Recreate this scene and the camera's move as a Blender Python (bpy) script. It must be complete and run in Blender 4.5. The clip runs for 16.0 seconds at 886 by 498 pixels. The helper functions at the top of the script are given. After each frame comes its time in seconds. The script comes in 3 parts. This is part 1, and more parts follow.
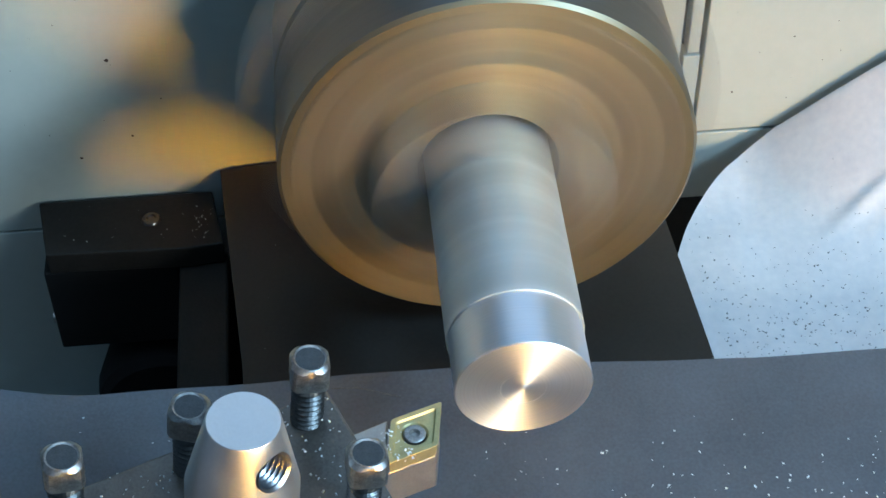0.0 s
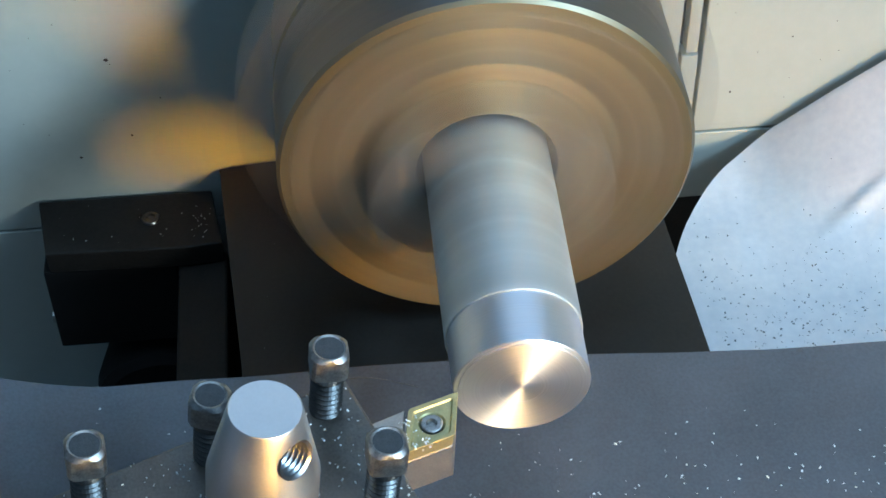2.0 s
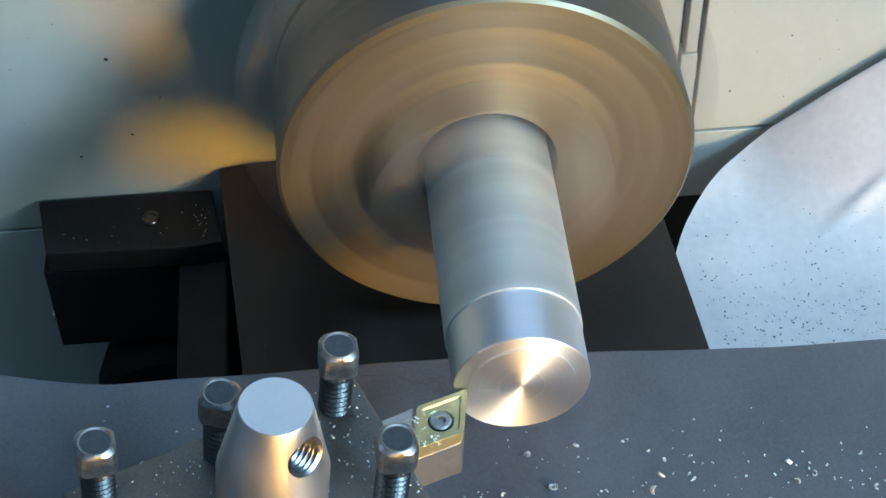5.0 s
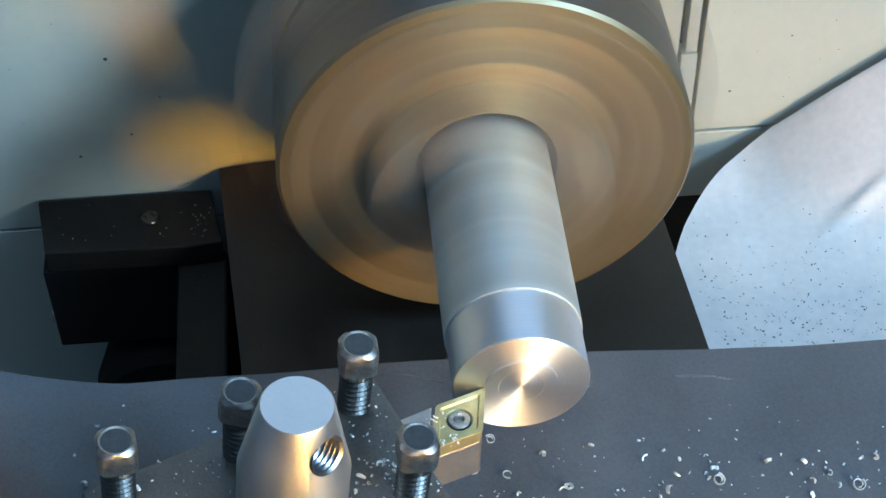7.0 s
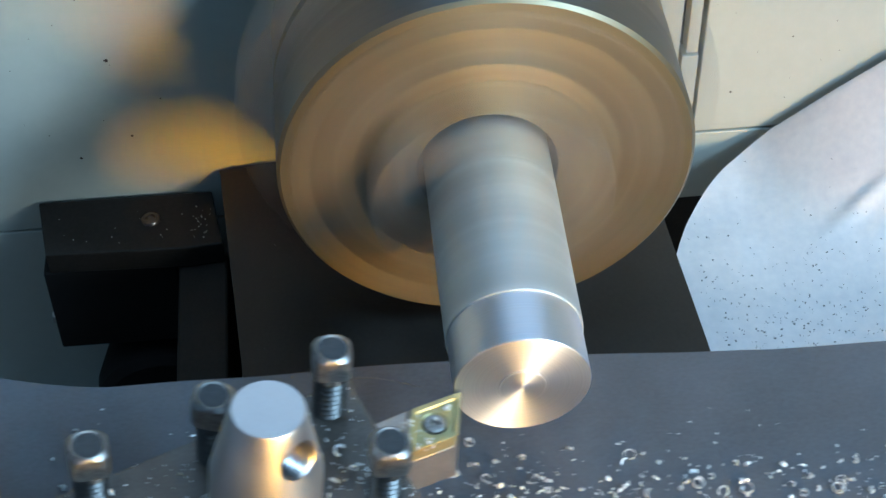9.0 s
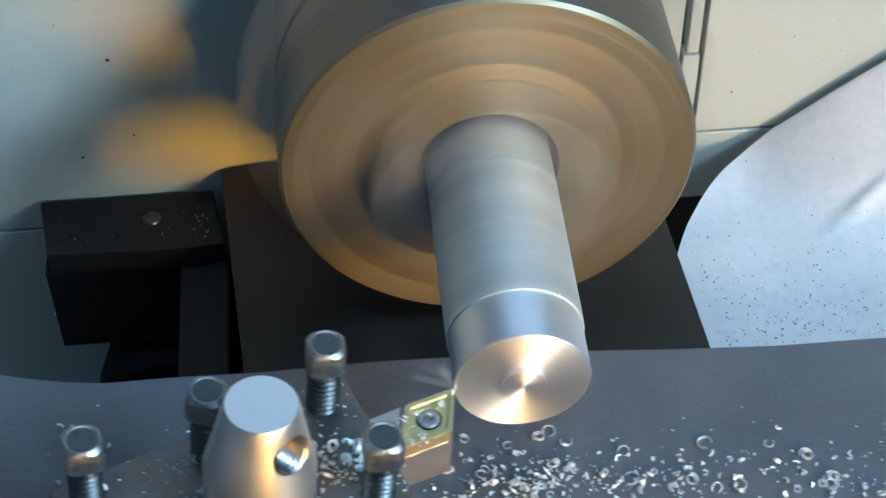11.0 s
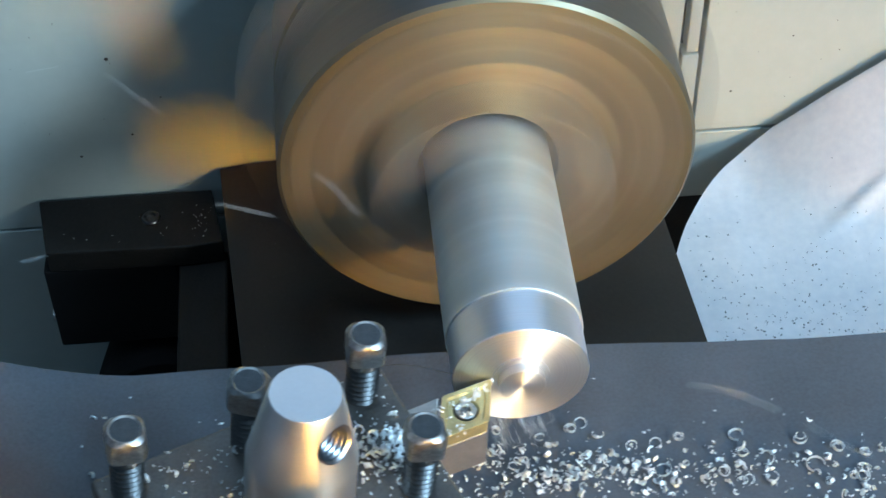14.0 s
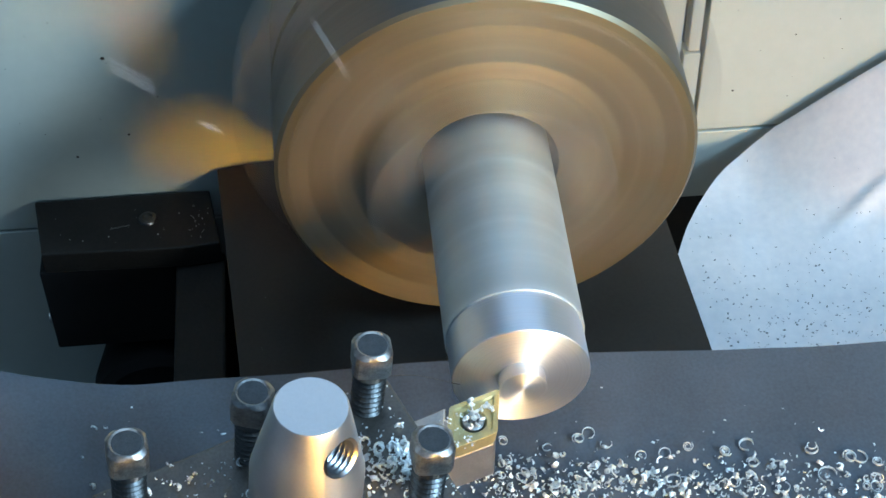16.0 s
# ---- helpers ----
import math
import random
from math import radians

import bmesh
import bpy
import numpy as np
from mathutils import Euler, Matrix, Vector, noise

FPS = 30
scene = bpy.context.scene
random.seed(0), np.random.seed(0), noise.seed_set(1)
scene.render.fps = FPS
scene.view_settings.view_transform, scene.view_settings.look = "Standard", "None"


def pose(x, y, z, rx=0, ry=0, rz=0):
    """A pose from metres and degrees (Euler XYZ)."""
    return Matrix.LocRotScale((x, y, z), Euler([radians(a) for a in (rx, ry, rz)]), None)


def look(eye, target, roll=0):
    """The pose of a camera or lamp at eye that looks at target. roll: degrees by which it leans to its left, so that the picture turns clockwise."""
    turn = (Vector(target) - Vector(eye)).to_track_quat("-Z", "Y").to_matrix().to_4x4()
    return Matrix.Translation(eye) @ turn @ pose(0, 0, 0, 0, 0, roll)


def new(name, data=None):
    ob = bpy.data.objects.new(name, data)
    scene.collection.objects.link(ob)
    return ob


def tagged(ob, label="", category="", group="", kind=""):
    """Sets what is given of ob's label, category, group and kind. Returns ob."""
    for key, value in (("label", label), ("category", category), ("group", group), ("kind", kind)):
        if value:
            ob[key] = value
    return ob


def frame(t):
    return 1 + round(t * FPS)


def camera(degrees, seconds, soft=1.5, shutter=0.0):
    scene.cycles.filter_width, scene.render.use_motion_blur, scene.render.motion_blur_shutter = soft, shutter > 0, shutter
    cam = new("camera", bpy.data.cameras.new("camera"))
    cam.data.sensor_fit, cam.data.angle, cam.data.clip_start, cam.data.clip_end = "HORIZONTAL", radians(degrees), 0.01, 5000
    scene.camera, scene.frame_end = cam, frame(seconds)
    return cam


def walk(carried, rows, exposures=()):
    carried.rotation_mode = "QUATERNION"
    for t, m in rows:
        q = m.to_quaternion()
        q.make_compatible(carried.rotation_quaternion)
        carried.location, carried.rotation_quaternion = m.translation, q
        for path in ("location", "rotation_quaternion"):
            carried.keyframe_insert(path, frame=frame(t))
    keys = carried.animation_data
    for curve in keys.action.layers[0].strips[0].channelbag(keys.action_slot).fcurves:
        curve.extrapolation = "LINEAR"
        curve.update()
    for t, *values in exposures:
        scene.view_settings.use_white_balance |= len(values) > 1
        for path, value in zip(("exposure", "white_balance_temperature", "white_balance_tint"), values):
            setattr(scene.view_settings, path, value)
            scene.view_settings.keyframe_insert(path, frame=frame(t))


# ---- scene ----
# ---- camera and its way ----
cam = camera(29.29, 16.0, soft=1.6, shutter=1.2)


def view(az, el, roll, eye):
    """A camera pose from the way it looks: turn, tilt and lean in degrees."""
    a, e, r = radians(az), radians(el), radians(roll)
    way = Vector((math.cos(e) * math.cos(a), math.cos(e) * math.sin(a), math.sin(e)))
    side = way.cross(Vector((0, 0, 1))).normalized()
    up = side.cross(way)
    right = math.cos(r) * side + math.sin(r) * up
    top = -math.sin(r) * side + math.cos(r) * up
    m = Matrix((right, top, -way)).transposed().to_4x4()
    m.translation = eye
    return m


EYE = Vector((0.22661, -0.03509, 0.28121))
AZ, EL, ROLL = math.degrees(3.060922), math.degrees(-0.806683), math.degrees(-0.014745)
WAY = Vector((-0.68965, 0.05576, -0.722))
SWAY = [
    (0.0, 0, 0, 0, 0), (0.5, 0.01, -0.019, 0.003, -0.28), (1.0, -0.006, -0.028, -0.005, -0.6), (1.5, -0.068, -0.02, 0.09, -0.93),
    (2.0, -0.06, -0.022, 0.07, -1.1), (2.5, -0.06, -0.032, 0.03, -1.2), (3.0, -0.03, -0.033, 0, -1.15), (3.5, -0.038, -0.037, 0, -1.2),
    (4.0, -0.058, -0.046, 0.048, -1.5), (5.2, -0.062, -0.052, 0.05, -1.5), (6.5, -0.068, -0.056, 0.055, -1.35), (7.0, -0.084, -0.05, 0.09, -1.1),
    (7.5, -0.081, -0.055, 0.1, -1.5), (8.0, -0.092, -0.053, 0.1, -1.35), (8.5, -0.125, -0.047, 0.12, -0.8), (9.0, -0.043, -0.008, 0.008, -0.8),
    (10.2, 0.0, -0.018, 0.02, -1.1), (11.5, 0.016, -0.022, 0.026, -1.35), (12.0, -0.004, -0.022, 0.01, -1.4), (12.5, 0.003, 0.0, -0.02, -0.75),
    (13.0, -0.003, -0.042, -0.008, -0.9), (13.5, -0.042, -0.04, 0.025, -1.05), (14.0, -0.04, -0.046, 0.075, -0.95), (14.5, -0.096, -0.065, 0.1, -0.1),
    (15.0, -0.066, -0.042, 0.08, -0.3), (15.5, -0.04, -0.032, 0.055, 1.0), (16.0, -0.066, -0.014, 0.058, 3.6)]
walk(cam, [(t, view(AZ + a, EL + e, ROLL + r, EYE + WAY * d / 1000)) for t, a, e, r, d in SWAY])

# ---- world and light ----
world = bpy.data.worlds.new("sky")
scene.world = world
world.use_nodes = True
sky = world.node_tree.nodes.new("ShaderNodeTexSky")
sky.sky_type, sky.sun_disc = "NISHITA", False
sky.sun_elevation, sky.sun_rotation = radians(35), radians(60)
bg = world.node_tree.nodes["Background"]
world.node_tree.links.new(sky.outputs[0], bg.inputs[0])
bg.inputs[1].default_value = 0.10


def lamp(name, at, to, width, height, watts, color):
    data = bpy.data.lights.new(name, "AREA")
    data.shape, data.size, data.size_y, data.energy, data.color = "RECTANGLE", width, height, watts, color
    ob = new(name, data)
    ob.matrix_world = look(at, to)
    return ob


# the bench lamp's shade keeps its beam on the tool post's side
lamp("bench_lamp_glow", (0.70, 0.24, 0.115), (-0.1, -0.08, -0.03), 0.12, 0.09, 0.50, (1.0, 0.46, 0.04)).data.spread = radians(50)
lamp("worklight_glow", (0.74, 0.51, 0.27), (-0.1, 0, 0), 0.26, 0.18, 6.2, (0.80, 0.96, 1.0))
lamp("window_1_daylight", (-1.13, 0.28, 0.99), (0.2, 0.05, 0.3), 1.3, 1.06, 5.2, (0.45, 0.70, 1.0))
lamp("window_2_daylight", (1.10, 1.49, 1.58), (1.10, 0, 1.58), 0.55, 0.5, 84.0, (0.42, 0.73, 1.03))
# weak cool fill added overhead to lift the darkest parts; no known source
lamp("overhead_fill", (0.05, -0.1, 2.14), (0.05, -0.1, 0), 1.0, 1.0, 9.0, (0.45, 0.73, 1.0))
scene.view_settings.exposure = 0.05

# ---- materials ----


def nodes_of(name):
    m = bpy.data.materials.new(name)
    m.use_nodes = True
    nt = m.node_tree
    return m, nt, nt.nodes["Principled BSDF"]


def surface(name, color, rough=0.5, metal=0.0, vary=0.15, scale=60, fine=600, bump=0.1, rough_vary=0.12, spec=0.5, tint=None, coords="Object", coat=0.0, specks=None):
    """Colour mottled at two scales, roughness that follows, and fine relief; specks: (scale, size, colour)."""
    m, nt, b = nodes_of(name)
    N, L = nt.nodes.new, nt.links.new
    tc = N("ShaderNodeTexCoord")
    n1, n2 = N("ShaderNodeTexNoise"), N("ShaderNodeTexNoise")
    n1.inputs["Scale"].default_value, n1.inputs["Detail"].default_value = scale, 5
    n2.inputs["Scale"].default_value, n2.inputs["Detail"].default_value = fine, 3
    L(tc.outputs[coords], n1.inputs["Vector"])
    L(tc.outputs[coords], n2.inputs["Vector"])
    r = N("ShaderNodeValToRGB")
    lo = [c * (1 - vary) for c in color]
    hi = [min(1, c * (1 + vary)) for c in (tint or color)]
    r.color_ramp.elements[0].position, r.color_ramp.elements[1].position = 0.3, 0.7
    r.color_ramp.elements[0].color, r.color_ramp.elements[1].color = (*lo, 1), (*hi, 1)
    mixf = N("ShaderNodeMath")
    mixf.operation = "MULTIPLY_ADD"
    mixf.inputs[1].default_value = 0.6
    L(n1.outputs["Fac"], mixf.inputs[0])
    half = N("ShaderNodeMath")
    half.operation = "MULTIPLY"
    half.inputs[1].default_value = 0.4
    L(n2.outputs["Fac"], half.inputs[0])
    L(half.outputs[0], mixf.inputs[2])
    L(mixf.outputs[0], r.inputs["Fac"])
    col = r.outputs["Color"]
    if specks:
        v = N("ShaderNodeTexVoronoi")
        v.inputs["Scale"].default_value = specks[0]
        L(tc.outputs[coords], v.inputs["Vector"])
        lt = N("ShaderNodeMath")
        lt.operation = "LESS_THAN"
        L(v.outputs["Distance"], lt.inputs[0])
        lt.inputs[1].default_value = specks[1]
        gate = N("ShaderNodeMath")
        gate.operation = "GREATER_THAN"
        sep = N("ShaderNodeSeparateColor")
        L(v.outputs["Color"], sep.inputs[0])
        L(sep.outputs[0], gate.inputs[0])
        gate.inputs[1].default_value = 1 - specks[3]
        both = N("ShaderNodeMath")
        both.operation = "MULTIPLY"
        L(lt.outputs[0], both.inputs[0])
        L(gate.outputs[0], both.inputs[1])
        mx = N("ShaderNodeMix")
        mx.data_type = "RGBA"
        L(both.outputs[0], mx.inputs["Factor"])
        L(col, mx.inputs[6])
        mx.inputs[7].default_value = (*specks[2], 1)
        col = mx.outputs[2]
    L(col, b.inputs["Base Color"])
    rr = N("ShaderNodeMapRange")
    rr.inputs["To Min"].default_value, rr.inputs["To Max"].default_value = max(0.02, rough - rough_vary), min(1, rough + rough_vary)
    L(n1.outputs["Fac"], rr.inputs["Value"])
    L(rr.outputs[0], b.inputs["Roughness"])
    b.inputs["Metallic"].default_value = metal
    b.inputs["Coat Weight"].default_value = coat
    b.inputs["Specular IOR Level"].default_value = spec
    if bump:
        bp = N("ShaderNodeBump")
        bp.inputs["Strength"].default_value, bp.inputs["Distance"].default_value = bump, 0.0004
        L(n2.outputs["Fac"], bp.inputs["Height"])
        L(bp.outputs[0], b.inputs["Normal"])
    return m


def turned(name, color, rough, aniso, ring=2500.0, bump=0.05, vary=0.06):
    """Lathe-turned metal: fine rings round the local x axis, with gloss drawn out across them."""
    m, nt, b = nodes_of(name)
    N, L = nt.nodes.new, nt.links.new
    tc, sep = N("ShaderNodeTexCoord"), N("ShaderNodeSeparateXYZ")
    L(tc.outputs["Object"], sep.inputs[0])
    comb = N("ShaderNodeCombineXYZ")
    L(sep.outputs["Y"], comb.inputs[0])
    L(sep.outputs["Z"], comb.inputs[1])
    ln = N("ShaderNodeVectorMath")
    ln.operation = "LENGTH"
    L(comb.outputs[0], ln.inputs[0])
    add = N("ShaderNodeMath")
    L(ln.outputs["Value"], add.inputs[0])
    L(sep.outputs["X"], add.inputs[1])
    n = N("ShaderNodeTexNoise")
    n.noise_dimensions = "1D"
    n.inputs["Scale"].default_value, n.inputs["Detail"].default_value = ring, 3
    L(add.outputs[0], n.inputs["W"])
    r = N("ShaderNodeValToRGB")
    r.color_ramp.elements[0].color = (*[c * (1 - vary) for c in color], 1)
    r.color_ramp.elements[1].color = (*[min(1, c * (1 + vary)) for c in color], 1)
    L(n.outputs["Fac"], r.inputs["Fac"])
    L(r.outputs["Color"], b.inputs["Base Color"])
    b.inputs["Metallic"].default_value = 1.0
    b.inputs["Roughness"].default_value = rough
    if aniso:
        b.inputs["Anisotropic"].default_value = aniso
        tan = N("ShaderNodeTangent")
        tan.direction_type, tan.axis = "RADIAL", "X"
        b.inputs["Anisotropic Rotation"].default_value = 0.25
        L(tan.outputs[0], b.inputs["Tangent"])
    if bump:
        bp = N("ShaderNodeBump")
        bp.inputs["Strength"].default_value, bp.inputs["Distance"].default_value = bump, 0.00005
        L(n.outputs["Fac"], bp.inputs["Height"])
        L(bp.outputs[0], b.inputs["Normal"])
    return m


M_FACE = turned("faced_aluminium", (0.90, 0.93, 0.95), 0.54, 0.74)
M_BAND = turned("turned_aluminium", (0.70, 0.73, 0.78), 0.42, 0.0)
M_RAW = turned("raw_bar_aluminium", (0.64, 0.67, 0.67), 0.62, 0.0, ring=120, bump=0.0, vary=0.22)
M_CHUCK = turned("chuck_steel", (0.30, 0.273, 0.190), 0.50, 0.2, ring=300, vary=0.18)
# the chuck's rim and other side faces: a darker grey than its front
M_CHUCKSIDE = turned("dark_chuck_rim", (0.15, 0.15, 0.145), 0.45, 0.0, ring=300, vary=0.2)
M_JAW = surface("jaw_steel", (0.36, 0.35, 0.34), 0.52, 1.0)
M_DARKSTEEL = surface("blackened_steel", (0.10, 0.105, 0.11), 0.38, 0.9, vary=0.3, scale=250, fine=1800, bump=0.25)
M_BOLT = surface("worn_bolt_steel", (0.36, 0.36, 0.355), 0.42, 1.0, vary=0.4, scale=700, fine=2200, bump=0.16)
M_BOLTDARK = surface("oiled_thread_steel", (0.12, 0.118, 0.115), 0.32, 1.0, vary=0.2, scale=1500, fine=3500, bump=0.1)
M_BOLTTOP = surface("oxide_bolt_top", (0.075, 0.083, 0.088), 0.42, 0.8, vary=0.25, scale=700, fine=2500, bump=0.2)
M_POST = surface("toolpost_steel", (0.155, 0.145, 0.135), 0.48, 0.9, vary=0.3, scale=150, fine=1400, bump=0.25)
M_HUB = surface("satin_aluminium", (0.70, 0.70, 0.70), 0.43, 1.0, vary=0.05, scale=120, fine=1500, bump=0.05)
M_THREAD = surface("thread_steel", (0.36, 0.36, 0.37), 0.34, 1.0)
M_GOLD = surface("gold_nitride_carbide", (0.44, 0.39, 0.20), 0.44, 0.65, vary=0.2, scale=400, fine=2500, bump=0.06)
M_HOLDER = surface("satin_nickel_tool_steel", (0.44, 0.42, 0.39), 0.42, 1.0, vary=0.15, scale=300, fine=2000, bump=0.1)
M_PAINT = surface("cream_machine_paint", (0.445, 0.47, 0.43), 0.36, 0.0, vary=0.05, scale=25, fine=300, bump=0.06)
M_OIL = surface("dark_oil_spot", (0.035, 0.02, 0.015), 0.3)
M_BLACK = surface("black_machine_paint", (0.016, 0.013, 0.011), 0.6, 0.0, spec=0.22, vary=0.35, scale=120, fine=900, bump=0.3)
M_SHEET = surface("black_rubber_sheet", (0.025, 0.020, 0.017), 0.5, 0.0, spec=0.3, vary=0.25, scale=60, fine=900, bump=0.15, specks=(160, 0.03, (0.6, 0.6, 0.6), 0.12))
M_MAT = surface("dark_grey_rubber_mat", (0.088, 0.098, 0.118), 0.42, 0.0, vary=0.3, scale=38, fine=1200, bump=0.15)
M_PAPER = surface("white_paper", (0.65, 0.63, 0.66), 0.7, 0.0, vary=0.09, tint=(0.70, 0.66, 0.66), scale=55, fine=400, bump=0.05)
M_CHIP = surface("aluminium_swarf", (0.84, 0.88, 0.90), 0.45, 0.5, vary=0.15, scale=900, fine=3000, bump=0.05)
M_VOID = surface("matt_black_plastic", (0.007, 0.006, 0.006), 0.75, vary=0.3, spec=0.2)
M_WALL = surface("workshop_wall_paint", (0.15, 0.18, 0.21), 0.8, vary=0.06, scale=3, fine=60)
M_WOOD = surface("bench_wood", (0.42, 0.23, 0.08), 0.5, vary=0.3, scale=12, fine=120)
M_FLOOR = surface("concrete_floor", (0.22, 0.21, 0.20), 0.8, vary=0.15, scale=4, fine=80)
M_TRAY = surface("tray_paint", (0.10, 0.11, 0.11), 0.5, vary=0.2, scale=20, fine=300)

# ---- mesh helpers ----


def part(name, bm, material, parent=None, label="", smooth=None):
    me = bpy.data.meshes.new(name)
    if smooth is not None:
        for f in bm.faces:
            f.smooth = True
        for e in bm.edges:
            e.smooth = len(e.link_faces) == 2 and e.calc_face_angle(0) < radians(smooth)
    bm.normal_update()
    bm.to_mesh(me)
    bm.free()
    for mat in material if isinstance(material, (list, tuple)) else [material]:
        me.materials.append(mat)
    ob = new(name, me)
    if parent:
        ob.parent = parent
    if label:
        tagged(ob, label)
    return ob


def thing(name, label, category, group="", kind="", at=None):
    ob = new(name)
    ob.empty_display_size = 0.01
    if at is not None:
        ob.matrix_world = at
    return tagged(ob, label, category, group, kind)


def box(bm, x0, x1, y0, y1, z0, z1, bevel=0.0, m=None):
    made = bmesh.ops.create_cube(bm, size=1)["verts"]
    for v in made:
        v.co = Vector((x0 + (v.co.x + 0.5) * (x1 - x0), y0 + (v.co.y + 0.5) * (y1 - y0), z0 + (v.co.z + 0.5) * (z1 - z0)))
    edges = list({e for v in made for e in v.link_edges})
    if bevel:
        got = bmesh.ops.bevel(bm, geom=edges, offset=bevel, segments=2, affect="EDGES", profile=0.5)
        made = list({v for f in got["faces"] for v in f.verts} | {v for v in made if v.is_valid})
    if m is not None:
        bmesh.ops.transform(bm, matrix=m, verts=[v for v in made if v.is_valid])
    return bm


def boxed(*a, **k):
    return box(bmesh.new(), *a, **k)


def lathe(profile, segments=96, axis="X", closed=False):
    """Turns a profile of (along, radius) about the axis; radius 0 closes to a point."""
    bm = bmesh.new()
    rings = []
    for a, r in profile:
        ring = []
        for i in range(segments if r > 1e-9 else 1):
            w = 2 * math.pi * i / segments
            c, s = r * math.cos(w), r * math.sin(w)
            ring.append(bm.verts.new((a, c, s) if axis == "X" else (c, s, a)))
        rings.append(ring)
    pairs = list(zip(rings, rings[1:]))
    if closed:
        pairs.append((rings[-1], rings[0]))
    for p, q in pairs:
        for i in range(segments):
            j = (i + 1) % segments
            if len(p) == 1 and len(q) == 1:
                continue
            if len(p) == 1:
                bm.faces.new((p[0], q[i], q[j]))
            elif len(q) == 1:
                bm.faces.new((p[i], q[0], p[j]))
            else:
                bm.faces.new((p[i], q[i], q[j], p[j]))
    bmesh.ops.recalc_face_normals(bm, faces=bm.faces)
    return bm


def prism(bm, points, z0, z1, bevel=0.0):
    """An upright prism over a plan polygon."""
    lo = [bm.verts.new((x, y, z0)) for x, y in points]
    hi = [bm.verts.new((x, y, z1)) for x, y in points]
    n = len(points)
    faces = [bm.faces.new(lo[::-1]), bm.faces.new(hi)]
    for i in range(n):
        faces.append(bm.faces.new((lo[i], lo[(i + 1) % n], hi[(i + 1) % n], hi[i])))
    bmesh.ops.recalc_face_normals(bm, faces=faces)
    if bevel:
        bmesh.ops.bevel(bm, geom=list({e for f in faces for e in f.edges}), offset=bevel, segments=2, affect="EDGES", profile=0.5)
    return bm


# ---- the tool's way: seconds, along the spindle, across it, in mm ----
TOOL = [
    (0.0, 0.0, 0.0), (0.5, -0.09, 0.67), (1.0, -0.2, 2.06), (1.5, -1.28, 4.01), (1.75, -1.75, 4.15), (2.0, -2.03, 4.04), (2.5, -2.14, 3.39),
    (3.0, -2.28, 2.46), (3.5, -2.33, 2.51), (4.0, -2.32, 3.56), (5.2, -2.3, 6.3), (6.3, -2.27, 8.6), (6.5, -2.26, 9.0), (7.0, -2.22, 9.93),
    (7.5, -2.21, 11.13), (8.0, -2.2, 12.23), (8.5, -2.17, 13.36), (8.67, -2.15, 13.4), (8.8, -2.15, 9.7), (8.9, -2.13, 7.0), (9.0, -2.1, 4.56),
    (9.1, -2.1, 2.3), (9.2, -2.3, 2.2), (9.5, -3.2, 3.0), (10.2, -3.2, 9.5), (10.6, -3.18, 13.3), (10.72, -3.15, 13.3), (10.95, -3.1, 5.0), (11.1, -3.6, 2.4),
    (11.3, -4.12, 3.3), (11.4, -4.12, 3.6), (11.5, -4.1, 4.65), (12.0, -4.03, 9.07), (12.4, -3.9, 12.8), (12.5, -3.68, 13.03), (12.6, -3.45, 12.9),
    (12.7, -3.4, 11.2), (12.8, -3.5, 10.0), (12.9, -3.75, 8.0), (13.0, -4.0, 6.48), (13.1, -4.15, 2.9), (13.2, -4.3, 1.6), (13.3, -4.7, 2.7),
    (13.4, -4.75, 3.4), (13.5, -4.75, 4.77), (13.7, -4.72, 7.0), (13.9, -4.69, 10.3), (14.0, -4.68, 11.38), (14.1, -4.67, 12.6), (14.2, -4.66, 12.7), (14.3, -4.5, 12.9),
    (14.4, -2.9, 12.9), (14.5, -2.13, 11.43), (14.6, -2.15, 7.2), (14.7, -2.9, 4.0), (14.8, -4.4, 2.2), (14.9, -5.1, 2.9), (15.0, -5.13, 4.35),
    (15.1, -5.12, 5.3), (15.2, -5.1, 6.4), (15.3, -5.05, 8.2), (15.4, -5.02, 9.4), (15.5, -4.99, 10.99), (15.6, -4.97, 12.2), (15.7, -4.96, 12.5),
    (15.8, -4.95, 12.75), (15.87, -4.6, 13.0), (15.93, -2.6, 12.85), (16.0, -2.39, 12.75)]


def tool_at(t):
    for (t0, a0, b0), (t1, a1, b1) in zip(TOOL, TOOL[1:]):
        if t <= t1:
            w = max(0.0, (t - t0) / (t1 - t0))
            return Vector((a0 + (a1 - a0) * w, b0 + (b1 - b0) * w, 0)) / 1000
    return Vector((TOOL[-1][1], TOOL[-1][2], 0)) / 1000


TIP = Vector((0.0023, -0.0177, 0.0))  # the cutting corner at the start

# ---- room ----
FLOOR_Z, CEIL_Z, X0, X1, Y0, Y1 = -1.15, 2.15, -1.15, 2.4, -1.9, 1.5


